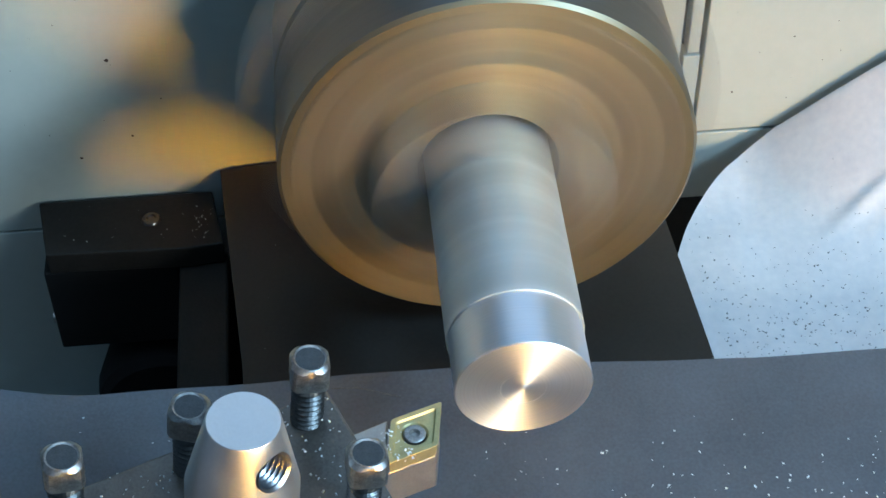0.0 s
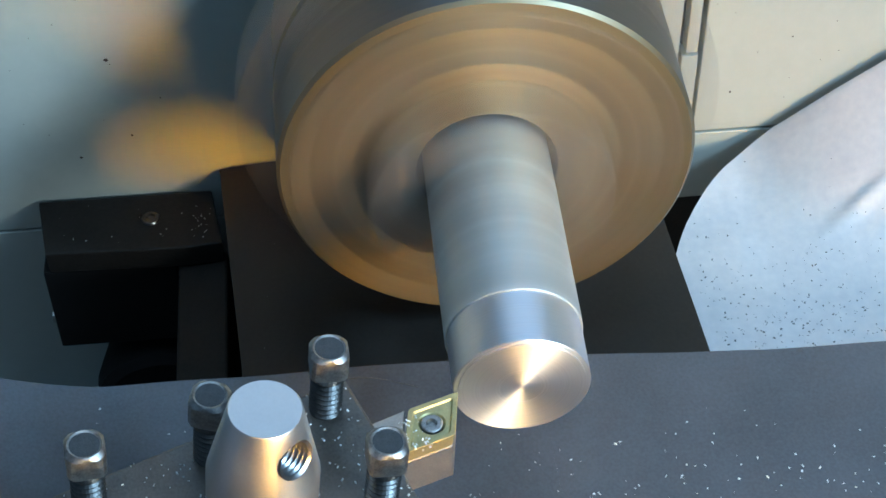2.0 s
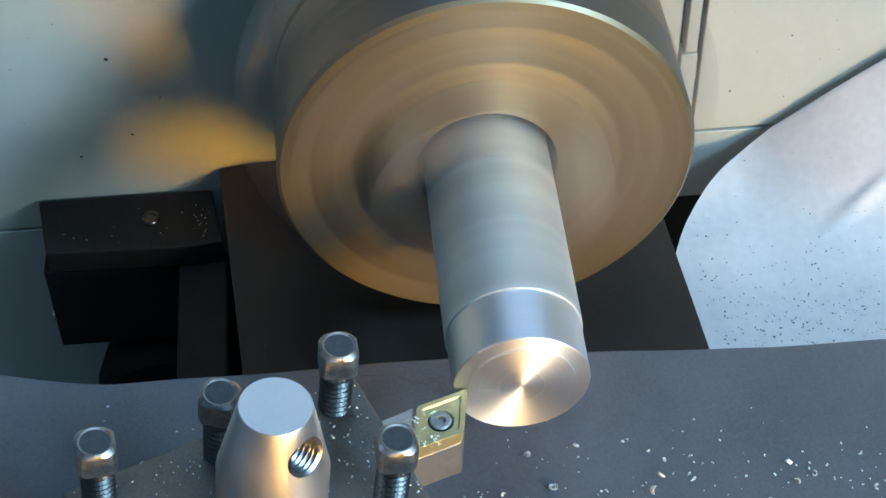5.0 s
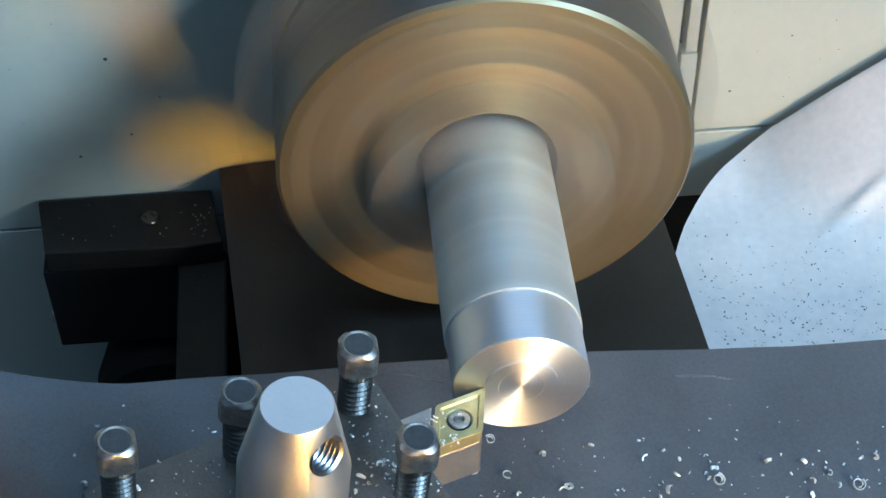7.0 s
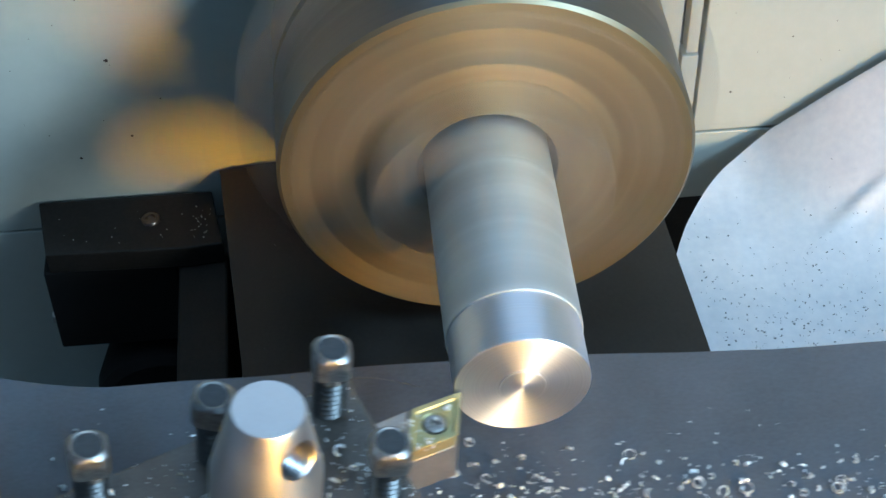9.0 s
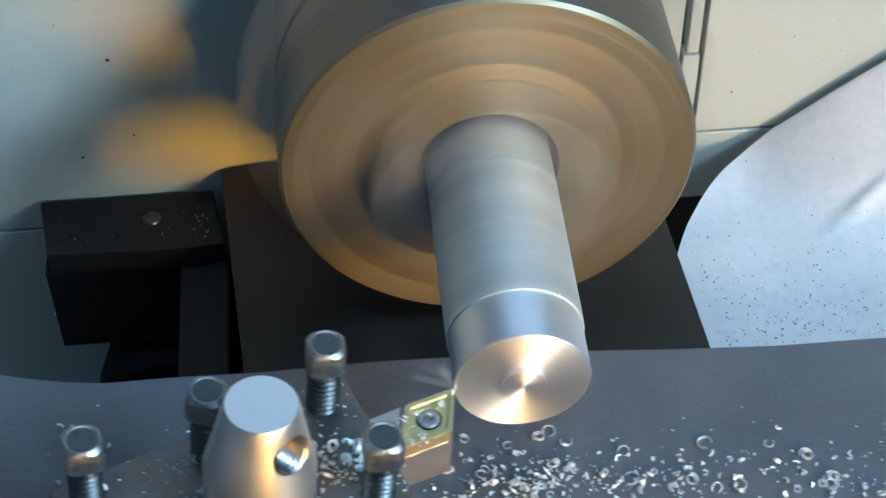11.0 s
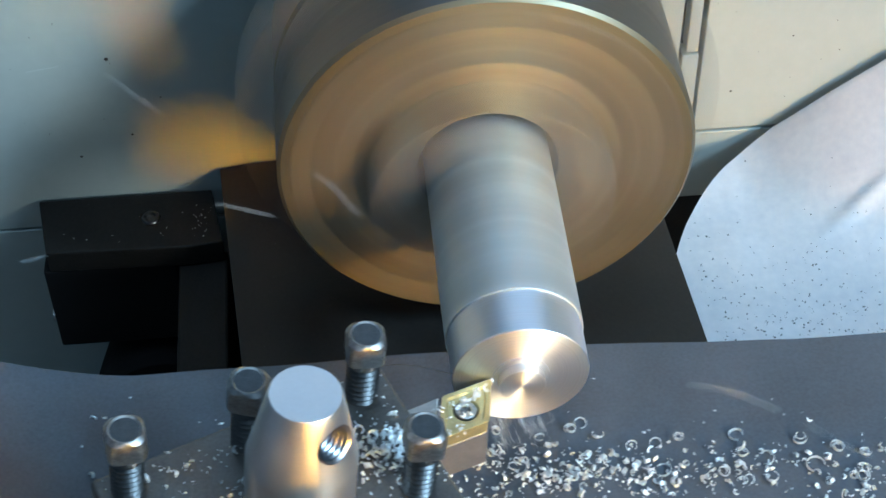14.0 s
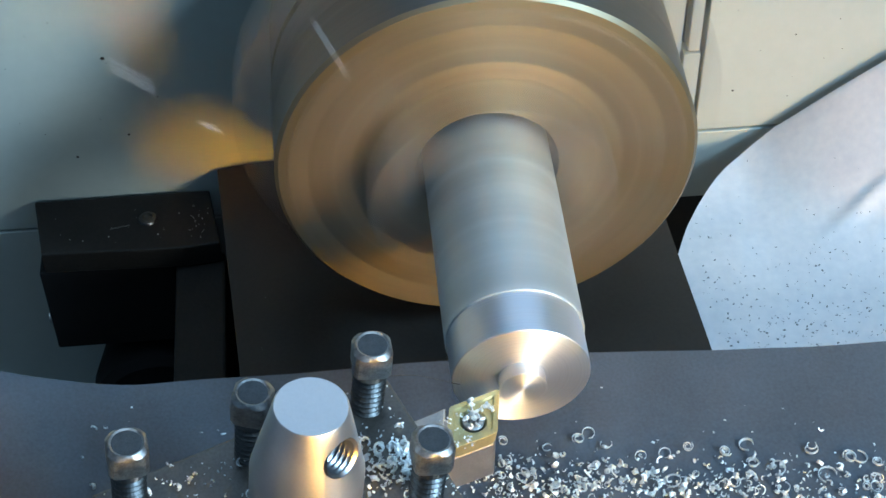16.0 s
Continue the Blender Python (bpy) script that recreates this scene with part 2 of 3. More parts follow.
def wall(name, x0, x1, y0, y1, hole=None):
    """A wall slab 12 cm thick; hole: (from, to, sill, head) along its length."""
    bm = bmesh.new()
    if hole is None:
        box(bm, x0, x1, y0, y1, FLOOR_Z, CEIL_Z)
    else:
        a, b, s, h = hole
        if x1 - x0 < y1 - y0:
            for r in ((x0, x1, y0, a, FLOOR_Z, CEIL_Z), (x0, x1, b, y1, FLOOR_Z, CEIL_Z), (x0, x1, a, b, FLOOR_Z, s), (x0, x1, a, b, h, CEIL_Z)):
                box(bm, *r)
        else:
            for r in ((x0, a, y0, y1, FLOOR_Z, CEIL_Z), (b, x1, y0, y1, FLOOR_Z, CEIL_Z), (a, b, y0, y1, FLOOR_Z, s), (a, b, y0, y1, h, CEIL_Z)):
                box(bm, *r)
    return tagged(part(name, bm, M_WALL), "plain grey painted workshop wall", "wall", kind="structure")


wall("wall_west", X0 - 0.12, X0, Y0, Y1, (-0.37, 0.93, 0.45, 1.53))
wall("wall_east", X1, X1 + 0.12, Y0, Y1)
wall("wall_south", X0 - 0.12, X1 + 0.12, Y0 - 0.12, Y0)
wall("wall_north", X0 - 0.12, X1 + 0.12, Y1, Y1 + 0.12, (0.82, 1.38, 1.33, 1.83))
tagged(part("floor", boxed(X0, X1, Y0, Y1, FLOOR_Z - 0.1, FLOOR_Z), M_FLOOR), "grey concrete workshop floor", "floor", kind="structure")
ceil = bmesh.new()
for r in ((X0, -0.45, Y0, Y1), (0.55, X1, Y0, Y1), (-0.45, 0.55, Y0, -0.60), (-0.45, 0.55, 0.40, Y1)):  # open at the added overhead fill lamp
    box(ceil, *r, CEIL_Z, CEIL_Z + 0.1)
tagged(part("ceiling", ceil, M_WALL), "plain painted workshop ceiling with an added opening for overhead fill", "ceiling", kind="structure")


def workbench():
    b = thing("workbench", "plain wooden workbench that carries the lathe", "workbench")
    part("worktop", boxed(-0.75, 0.95, -0.45, 0.45, -0.30, -0.25, bevel=0.004), M_WOOD, b)
    for x in (-0.7, 0.9):
        for y in (-0.4, 0.4):
            part("leg", boxed(x - 0.04, x + 0.04, y - 0.04, y + 0.04, FLOOR_Z, -0.30, bevel=0.003), M_WOOD, b)


workbench()

# ---- lathe: headstock, bed and sheets ----
PX = -0.145  # front of the headstock


def lathe_machine():
    ob = thing("metal_lathe", "small bench lathe with cream headstock and black bed", "lathe")
    head = part("headstock", boxed(-0.42, PX - 0.006, -0.30, 0.22, -0.20, 0.09, bevel=0.004), M_BLACK, ob)
    g = 0.0005
    panels = [  # y0, y1, z0, z1
        (-0.30, 0.0650 - g, -0.0865 + g, 0.09), (-0.30, 0.0600, -0.20, -0.0865 - g),
        (0.0665, 0.0705 - g, -0.0343 + g, 0.09), (0.0715, 0.22, -0.0651 + g, 0.09),
        (0.0650 + g, 0.0715 - 2 * g, -0.0651 + g, -0.0343 - g), (0.0600 + g, 0.22, -0.0926, -0.0651 - g)]
    for y0, y1, z0, z1 in panels:
        part("cover_panel", boxed(PX - 0.006, PX, y0, y1, z0, z1, bevel=0.0004), M_PAINT, head, "cream painted headstock panel with oil specks")
    part("spindle_nose", lathe([(PX - 0.01, 0), (PX - 0.01, 0.034), (-0.128, 0.034), (-0.128, 0)], 64), M_CHUCK, ob)
    part("bed", boxed(-0.42, 0.32, -0.048, 0.048, -0.20, -0.068, bevel=0.003), M_BLACK, ob, "black painted lathe bed")
    part("chip_tray", boxed(-0.5, 0.16, -0.26, 0.26, -0.25, -0.20, bevel=0.004), M_TRAY, ob)
    return ob


lathe_machine()


def bed_cover():
    """The black rubber sheet laid over the bed under the chuck."""
    bm = bmesh.new()
    nx, ny = 28, 24
    rows = []
    for i in range(nx + 1):
        x = PX + 0.001 + (-0.036 - PX) * i / nx
        yl = -0.0712 + 0.0062 * min(1, (x - PX) / 0.08)
        yr = 0.0535 + 0.006 * min(1, (x - PX) / 0.09)
        row = []
        for j in range(ny + 1):
            y = yl + (yr - yl) * j / ny
            z = -0.065 + 0.0006 * noise.noise((x * 30, y * 30, 3)) - (0.0015 * max(0, (abs(y) - 0.045) / 0.02) ** 2)
            row.append(bm.verts.new((x, y, z)))
        rows.append(row)
    for a, b in zip(rows, rows[1:]):
        for j in range(ny):
            bm.faces.new((a[j], b[j], b[j + 1], a[j + 1]))
    bmesh.ops.recalc_face_normals(bm, faces=bm.faces)
    bmesh.ops.solidify(bm, geom=bm.faces, thickness=0.0014)
    ob = part("bed_cover_sheet", bm, M_SHEET, smooth=40)
    return tagged(ob, "black rubber sheet lying over the lathe bed", "rubber sheet")


bed_cover()


def guard_bracket():
    ob = thing("guard_bracket", "black painted steel bracket with a socket screw", "bracket")
    part("top_plate", prism(bmesh.new(), [(-0.144, -0.1262), (-0.144, -0.0745), (-0.1216, -0.0712), (-0.1205, -0.082), (-0.1218, -0.1226)], -0.082, -0.074, 0.0006), M_BLACK, ob)
    part("pillar", boxed(-0.126, -0.074, -0.0850, -0.0706, -0.2, -0.0824, bevel=0.0008), M_BLACK, ob, "dark grey upright of the bracket")
    part("switch_box", boxed(-0.1442, -0.1221, -0.1247, -0.0856, -0.1155, -0.0822, bevel=0.0006), M_VOID, ob, "matt black box under the plate")
    knob = part("knob", lathe([(PX, 0), (PX, 0.0185), (PX + 0.004, 0.0200), (-0.128, 0.0225), (-0.121, 0.0220), (-0.1185, 0.0195), (-0.1185, 0)], 48), M_VOID, ob, "round black knob", smooth=40)
    knob.location = (0, -0.0955, -0.143)
    screw = part("socket_screw", lathe([(-0.0742, 0), (-0.0742, 0.0026), (-0.0736, 0.0028), (-0.0731, 0.0025), (-0.0730, 0.0016), (-0.0737, 0.0014), (-0.0737, 0)], 24, "Z"), M_BOLTDARK, ob, "oiled steel socket head screw")
    screw.location = (-0.1331, -0.0924, 0)
    nut = part("side_bolt", lathe([(-0.1345, 0), (-0.1345, 0.002), (-0.1325, 0.0022), (-0.132, 0)], 16, "Z"), M_BOLT, ob, "worn steel bolt end")
    nut.matrix_local = Matrix.Translation((-0.1245, -0.1234, -0.1035)) @ pose(0, 0, 0, 90, 0, 0) @ Matrix.Translation((0, 0, 0.1345))
    return ob


guard_bracket()


def paper_point(x, y):
    """The paper's surface: flat beside the bed, rising towards the headstock, with one crease."""
    k = max(0.0, y - 0.0800)
    rise = 0.79 * (math.sqrt(k * k + 0.006 ** 2) - 0.006) - 0.0024 * min(1, k / 0.012)
    s = max(0.0, min(1.0, (-0.070 - x) / 0.070))
    s = s * s * (1.6 - 0.6 * s)
    crease = 0.0020 * math.exp(-((x + 0.1005 + (y - 0.103) * 0.55) / 0.0020) ** 2) * math.exp(-((y - 0.114) / 0.011) ** 2) + 0.0007 * noise.noise((x * 60, y * 45, 4)) * max(0, min(1, (-0.085 - x) / 0.02))
    z = -0.0672 + rise * s + crease + 0.0006 * noise.noise((x * 22, y * 22, 7))
    return Vector((x, y + 0.0045 * max(0, min(1, (x + 0.108) / 0.05)), z))


def paper_edge(y):
    f = max(0.0, min(1.0, (y - 0.0553) / 0.0395))
    return -0.094 - 0.0468 * f * (1.8 - 0.8 * f)


def paper_guard():
    """White paper behind the bed: flat beside the sheet, then curving up towards the headstock."""
    bm = bmesh.new()
    rows = []
    for i in range(121):
        u = (i / 120) ** 1.3
        row = []
        for j in range(81):
            y = 0.0553 + 0.120 * j / 80
            start = paper_edge(y)
            row.append(bm.verts.new(paper_point(start + (0.10 - start) * u, y)))
        rows.append(row)
    for a, b in zip(rows, rows[1:]):
        for j in range(80):
            bm.faces.new((a[j], b[j], b[j + 1], a[j + 1]))
    bmesh.ops.recalc_face_normals(bm, faces=bm.faces)
    bmesh.ops.solidify(bm, geom=bm.faces, thickness=0.0003)
    ob = part("paper_sheet", bm, M_PAPER, smooth=60)
    return tagged(ob, "white paper sheet curving up behind the lathe bed", "paper")


paper_guard()

# ---- chuck ----


def jaw_block(outline, x0, x1):
    """A jaw's step: an outline of (outwards, across) drawn out along the spindle, narrowing to its gripping tip."""
    bm = prism(bmesh.new(), outline, x0, x1, 0.0006)
    bmesh.ops.transform(bm, matrix=Matrix(((0, 0, 1, 0), (1, 0, 0, 0), (0, 1, 0, 0), (0, 0, 0, 1))), verts=bm.verts)
    return bm


def chuck():
    ob = thing("lathe_chuck", "spinning three-jaw steel lathe chuck gripping a round bar", "chuck")
    f, R = -0.0677, 0.0507
    body = lathe([(f, 0.0172), (f, 0.0312), (f - 0.00015, 0.0318), (f - 0.00015, 0.0330), (f, 0.0336), (f, 0.0418), (f - 0.0001, 0.0424), (f - 0.0001, 0.0432), (f, 0.0438), (f, R - 0.0009), (f - 0.0010, R), (f - 0.030, R), (f - 0.0305, R - 0.001),
                  (f - 0.0325, R - 0.001), (f - 0.033, R), (f - 0.054, R), (f - 0.056, R - 0.002), (f - 0.060, R - 0.002), (f - 0.060, 0.0172)], 128, closed=True)
    body.normal_update()
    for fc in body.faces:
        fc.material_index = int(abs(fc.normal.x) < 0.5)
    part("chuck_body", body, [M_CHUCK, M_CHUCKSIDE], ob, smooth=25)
    for k in range(3):
        jaw = part("jaw", jaw_block([(0.0157, -0.0026), (0.0200, -0.0075), (0.0475, -0.0080), (0.0475, 0.0080), (0.0200, 0.0075), (0.0157, 0.0026)], f - 0.018, f + 0.0015), M_JAW, ob, "hardened steel chuck jaw")
        jaw.rotation_euler = (radians(120 * k + 20), 0, 0)
        part("jaw_step", jaw_block([(0.0157, -0.0022), (0.0205, -0.0068), (0.0290, -0.0072), (0.0290, 0.0072), (0.0205, 0.0068), (0.0157, 0.0022)], f + 0.0016, f + 0.0130), M_JAW, jaw)
        part("jaw_tail", boxed(f - 0.033, f - 0.0181, 0.0400, 0.0600, -0.0085, 0.0085, 0.0006), M_JAW, jaw)
    for k in range(3):
        soc = part("key_socket", lathe([(0.0500, 0), (0.0500, 0.0045), (0.0510, 0.0055), (0.0510, 0.0062), (0.0495, 0.0064), (0.0495, 0)], 24, "Z"), M_DARKSTEEL, ob, "key socket in the chuck rim")
        soc.matrix_local = pose(0, 0, 0, 120 * k + 80, 0, 0) @ Matrix.Translation((f - 0.020, 0, 0))
    return ob


CHUCK = chuck()

# ---- workpiece: the raw bar, and its end in rings that the cuts set back one by one ----
R_BAR, R_BOSS, N_RING, FRONT = 0.01500, 0.0051, 18, 0.0006  # FRONT: where the face stands at first


def workpiece():
    ob = thing("aluminium_bar", "round aluminium bar being faced, turned bright at its end", "metal bar")
    prof = [(-0.110, 0), (-0.110, 0.01530), (-0.0141, 0.01532), (-0.0139, 0.01520), (-0.0139, 0.01492), (-0.024, 0.01492), (-0.024, 0)]
    part("raw_bar", lathe(prof, 128), M_RAW, ob, "dull blurred bar surface", smooth=25)
    bm = lathe([(-0.0235, 0), (-0.0235, R_BOSS), (FRONT - 0.00012, R_BOSS), (FRONT, R_BOSS - 0.00012), (FRONT, 0)], 64)
    for fc in bm.faces:
        if abs(fc.normal.x) < 0.5:
            fc.material_index = 1
    part("boss", bm, [M_FACE, M_BAND], ob, "bright boss left at the centre of the face", smooth=25)
    rings = []
    step = (R_BAR - 0.0001 - R_BOSS) / N_RING
    for i in range(N_RING):
        r0, r1 = R_BOSS + step * i, R_BOSS + step * (i + 1)
        if i == N_RING - 1:
            prof = [(-0.0185, r0), (-0.0185, r1), (-0.00022 + FRONT, r1), (FRONT, r1 - 0.00022), (FRONT, r0)]
        else:
            prof = [(-0.0185, r0), (-0.0185, r1), (FRONT, r1), (FRONT, r0)]
        bm = lathe(prof, 128, closed=True)
        for fc in bm.faces:
            if abs(fc.normal.x) < 0.9 and fc.calc_center_median().yz.length > (r0 + r1) / 2:
                fc.material_index = 1
        rings.append((r0, r1, part("face_ring", bm, [M_FACE, M_BAND], ob, smooth=25)))
    return ob, rings


BAR, RINGS = workpiece()

# ---- the carriage: mat, post, tool ----
UU, VV = Vector((0.380, -0.925, 0)).normalized(), Vector((0.925, 0.380, 0)).normalized()
BOLT0 = Vector((0.0154, -0.0443, 0))


def plan(u, v):
    p = BOLT0 + UU * u / 1000 + VV * v / 1000
    return (p.x, p.y)


MAT_Z = -0.050


def mat_z(x, y):
    k = max(0.0, -0.101 - y)
    return MAT_Z + 0.0010 + 0.0100 * (k / 0.035) ** 1.5 + 0.0004 * noise.noise((x * 18, y * 18, 1))


def slide_mat():
    bm = bmesh.new()
    nx, ny = 34, 80
    rows = []
    for i in range(nx + 1):
        row = []
        for j in range(ny + 1):
            y = -0.150 + 0.320 * j / ny
            x0 = -0.0472 + 0.0046 * max(0, min(1, (y - 0.005) / 0.06)) + 0.0005 * noise.noise((y * 40, 0, 5))
            x = x0 + (0.10 - x0) * i / nx
            row.append(bm.verts.new((x, y, -0.0010 + mat_z(x, y))))
        rows.append(row)
    for a, b in zip(rows, rows[1:]):
        for j in range(ny):
            bm.faces.new((a[j], b[j], b[j + 1], a[j + 1]))
    bmesh.ops.recalc_face_normals(bm, faces=bm.faces)
    bmesh.ops.solidify(bm, geom=bm.faces, thickness=0.0010)
    mat = tagged(part("cover_mat", bm, M_MAT, smooth=40), "dark grey rubber mat covering the cross slide", "rubber mat")
    bm = bmesh.new()
    rows = []
    for i in range(25):
        row = []
        for j in range(41):
            y = 0.0064 + 0.1600 * j / 40
            x = -0.0358 + 0.0008 * noise.noise((y * 40, 0, 9)) + (0.134 - 0.0002 * j) * i / 24
            row.append(bm.verts.new((x, y + 0.004 * (i / 24), mat_z(x, y) + 0.00005)))
        rows.append(row)
    for a, b in zip(rows, rows[1:]):
        for j in range(40):
            bm.faces.new((a[j], a[j + 1], b[j + 1], b[j]))
    bmesh.ops.recalc_face_normals(bm, faces=bm.faces)
    bmesh.ops.solidify(bm, geom=bm.faces, thickness=-0.0003)
    part("top_layer", bm, M_MAT, mat, "second thin sheet laid on the mat", smooth=40)
    return mat


MAT = slide_mat()


def cross_slide():
    ob = part("cross_slide", boxed(-0.028, 0.095, -0.10, 0.06, -0.0640, -0.0522, bevel=0.001), M_DARKSTEEL)
    return tagged(ob, "dark steel cross slide under the rubber mat", "lathe slide")


SLIDE = cross_slide()


def saddle():
    """The carriage that straddles the bed under the cross slide."""
    ob = thing("saddle", "black painted carriage saddle straddling the lathe bed", "lathe carriage")
    part("saddle_top", boxed(-0.030, 0.095, -0.118, 0.090, -0.0672, -0.0645, bevel=0.0005), M_BLACK, ob)
    part("apron", boxed(-0.030, 0.095, -0.118, -0.054, -0.19, -0.0675, bevel=0.001), M_BLACK, ob, "front apron of the carriage")
    part("rear_wing", boxed(-0.030, 0.095, 0.054, 0.090, -0.11, -0.0675, bevel=0.001), M_BLACK, ob)
    return ob


SADDLE = saddle()
LEAN = pose(0, 0, 0, -6.0, 0, 0)  # the post stands a little out of upright


def square_bolt(parent, u, v, turn):
    x, y = plan(u, v)
    b = part("clamp_bolt", lathe([(0.0005, 0), (0.0005, 0.0022)] + [p for i in range(16) for p in ((0.0008 + 0.0015 * i, 0.0024), (0.0008 + 0.0015 * i + 0.00065, 0.0034), (0.0008 + 0.0015 * i + 0.00085, 0.0034))] + [(0.0252, 0.0028), (0.0252, 0)], 28, "Z"), M_BOLTDARK, parent, "threaded square-head clamp bolt")
    b.matrix_local = Matrix.Translation((x - 0.0034, y + 0.0003, 0.0285)) @ LEAN @ pose(0, 0, -0.032, 0, 0, turn)
    bm = bmesh.new()
    w = 0.0038
    n, rings = 32, []
    for z, mode in ((0.0258, 0), (0.0258, 1), (0.0262, 2), (0.0303, 2), (0.0314, 3), (0.0320, 4), (0.0322, 5), (0.0320, 6), (0.0320, 0)):
        ring = []
        for i in range(n):
            a = 2 * math.pi * (i + 0.5) / n
            sq = min(w / max(abs(math.cos(a)), abs(math.sin(a))), 0.0047)
            r = {0: 0.0, 1: sq * 0.96, 2: sq, 3: min(sq, 0.0043), 4: 0.0036, 5: 0.0033, 6: 0.0029}[mode]
            r *= 1 + 0.012 * noise.noise((a * 2 + u, z * 900, v)) if mode else 1
            ring.append((r * math.cos(a), r * math.sin(a), z))
        rings.append([bm.verts.new(p) for p in ring] if mode else [bm.verts.new((0, 0, z))])
    for p, q in zip(rings, rings[1:]):
        for i in range(n):
            j = (i + 1) % n
            if len(p) == 1:
                bm.faces.new((p[0], q[j], q[i]))
            elif len(q) == 1:
                bm.faces.new((p[i], p[j], q[0])).material_index = 1
            else:
                bm.faces.new((p[i], p[j], q[j], q[i]))
    bmesh.ops.recalc_face_normals(bm, faces=bm.faces)
    part("bolt_head", bm, [M_BOLT, M_BOLTTOP], b, "worn chamfered square bolt head", smooth=24)


HUB_AT = Vector((0.0360, -0.0560, -0.0146))


def tool_post():
    ob = thing("tool_post", "grey steel four-way tool post with square-head bolts", "tool post")
    part("post_top", prism(bmesh.new(), [plan(-6.6, -9), plan(57, -9), plan(57, 58), plan(-6.6, 58)], 0.0025, 0.0100, 0.0007), M_POST, ob, "grey steel top plate of the post")
    part("post_core", prism(bmesh.new(), [plan(10, 10.5), plan(41, 10.5), plan(41, 41), plan(10, 41)], -0.0150, 0.0024), M_POST, ob)
    part("post_base", prism(bmesh.new(), [plan(-6.6, -9), plan(57, -9), plan(57, 58), plan(-6.6, 58)], -0.0505, -0.0150, 0.0007), M_POST, ob)
    for (u, v), turn in zip(((0, 0), (25.2, 0), (50.5, 0), (0, 25.9), (0, 51), (25, 51), (50, 51), (50, 26)), (4, -14, 10, 5, 20, 33, 8, 50)):
        square_bolt(ob, u, v, turn)
    prof = [(0.0236, 0), (0.0236, 0.0108), (0.0378, 0.0108), (0.0382, 0.0107), (0.0552, 0.0070), (0.0556, 0.0067), (0.0556, 0)]
    hub = part("clamp_hub", lathe(prof, 96, "Z"), M_HUB, ob, "conical satin aluminium clamping hub", smooth=30)
    # lever hole: bored through the cone, with a thread inside
    away = Vector((0.70, 0.66, 0.24)).normalized()
    at = Vector((0, 0, 0.0480)) + Vector((away.x, away.y, 0)).normalized() * 0.0080
    turn = away.to_track_quat("X", "Z").to_matrix().to_4x4()
    cut = new("bore", bpy.data.meshes.new("bore"))
    cb = lathe([(-0.009, 0), (-0.009, 0.0041), (0.006, 0.0041), (0.006, 0)], 40)
    bmesh.ops.transform(cb, matrix=Matrix.Translation(at) @ turn, verts=cb.verts)
    cb.to_mesh(cut.data)
    cb.free()
    md = hub.modifiers.new("bore", "BOOLEAN")
    md.operation, md.object, md.solver = "DIFFERENCE", cut, "EXACT"
    bpy.context.view_layer.update()
    done = bpy.data.meshes.new_from_object(hub.evaluated_get(bpy.context.evaluated_depsgraph_get()))
    hub.modifiers.clear()
    hub.data = done
    bpy.data.objects.remove(cut)
    hub.matrix_local = Matrix.Translation(HUB_AT + Vector((0, 0, 0.0556))) @ LEAN @ pose(0, 0, -0.0556)
    coil = lathe([p for i in range(8) for p in ((-0.0088 + 0.00115 * i, 0.00406), (-0.0088 + 0.00115 * i + 0.00055, 0.0034))] + [(0.0003, 0.00408)], 40)
    bmesh.ops.transform(coil, matrix=Matrix.Translation(at) @ turn, verts=coil.verts)
    part("lever_hole_thread", coil, M_THREAD, hub, "bright screw thread in the lever hole", smooth=20)
    return ob


POST = tool_post()


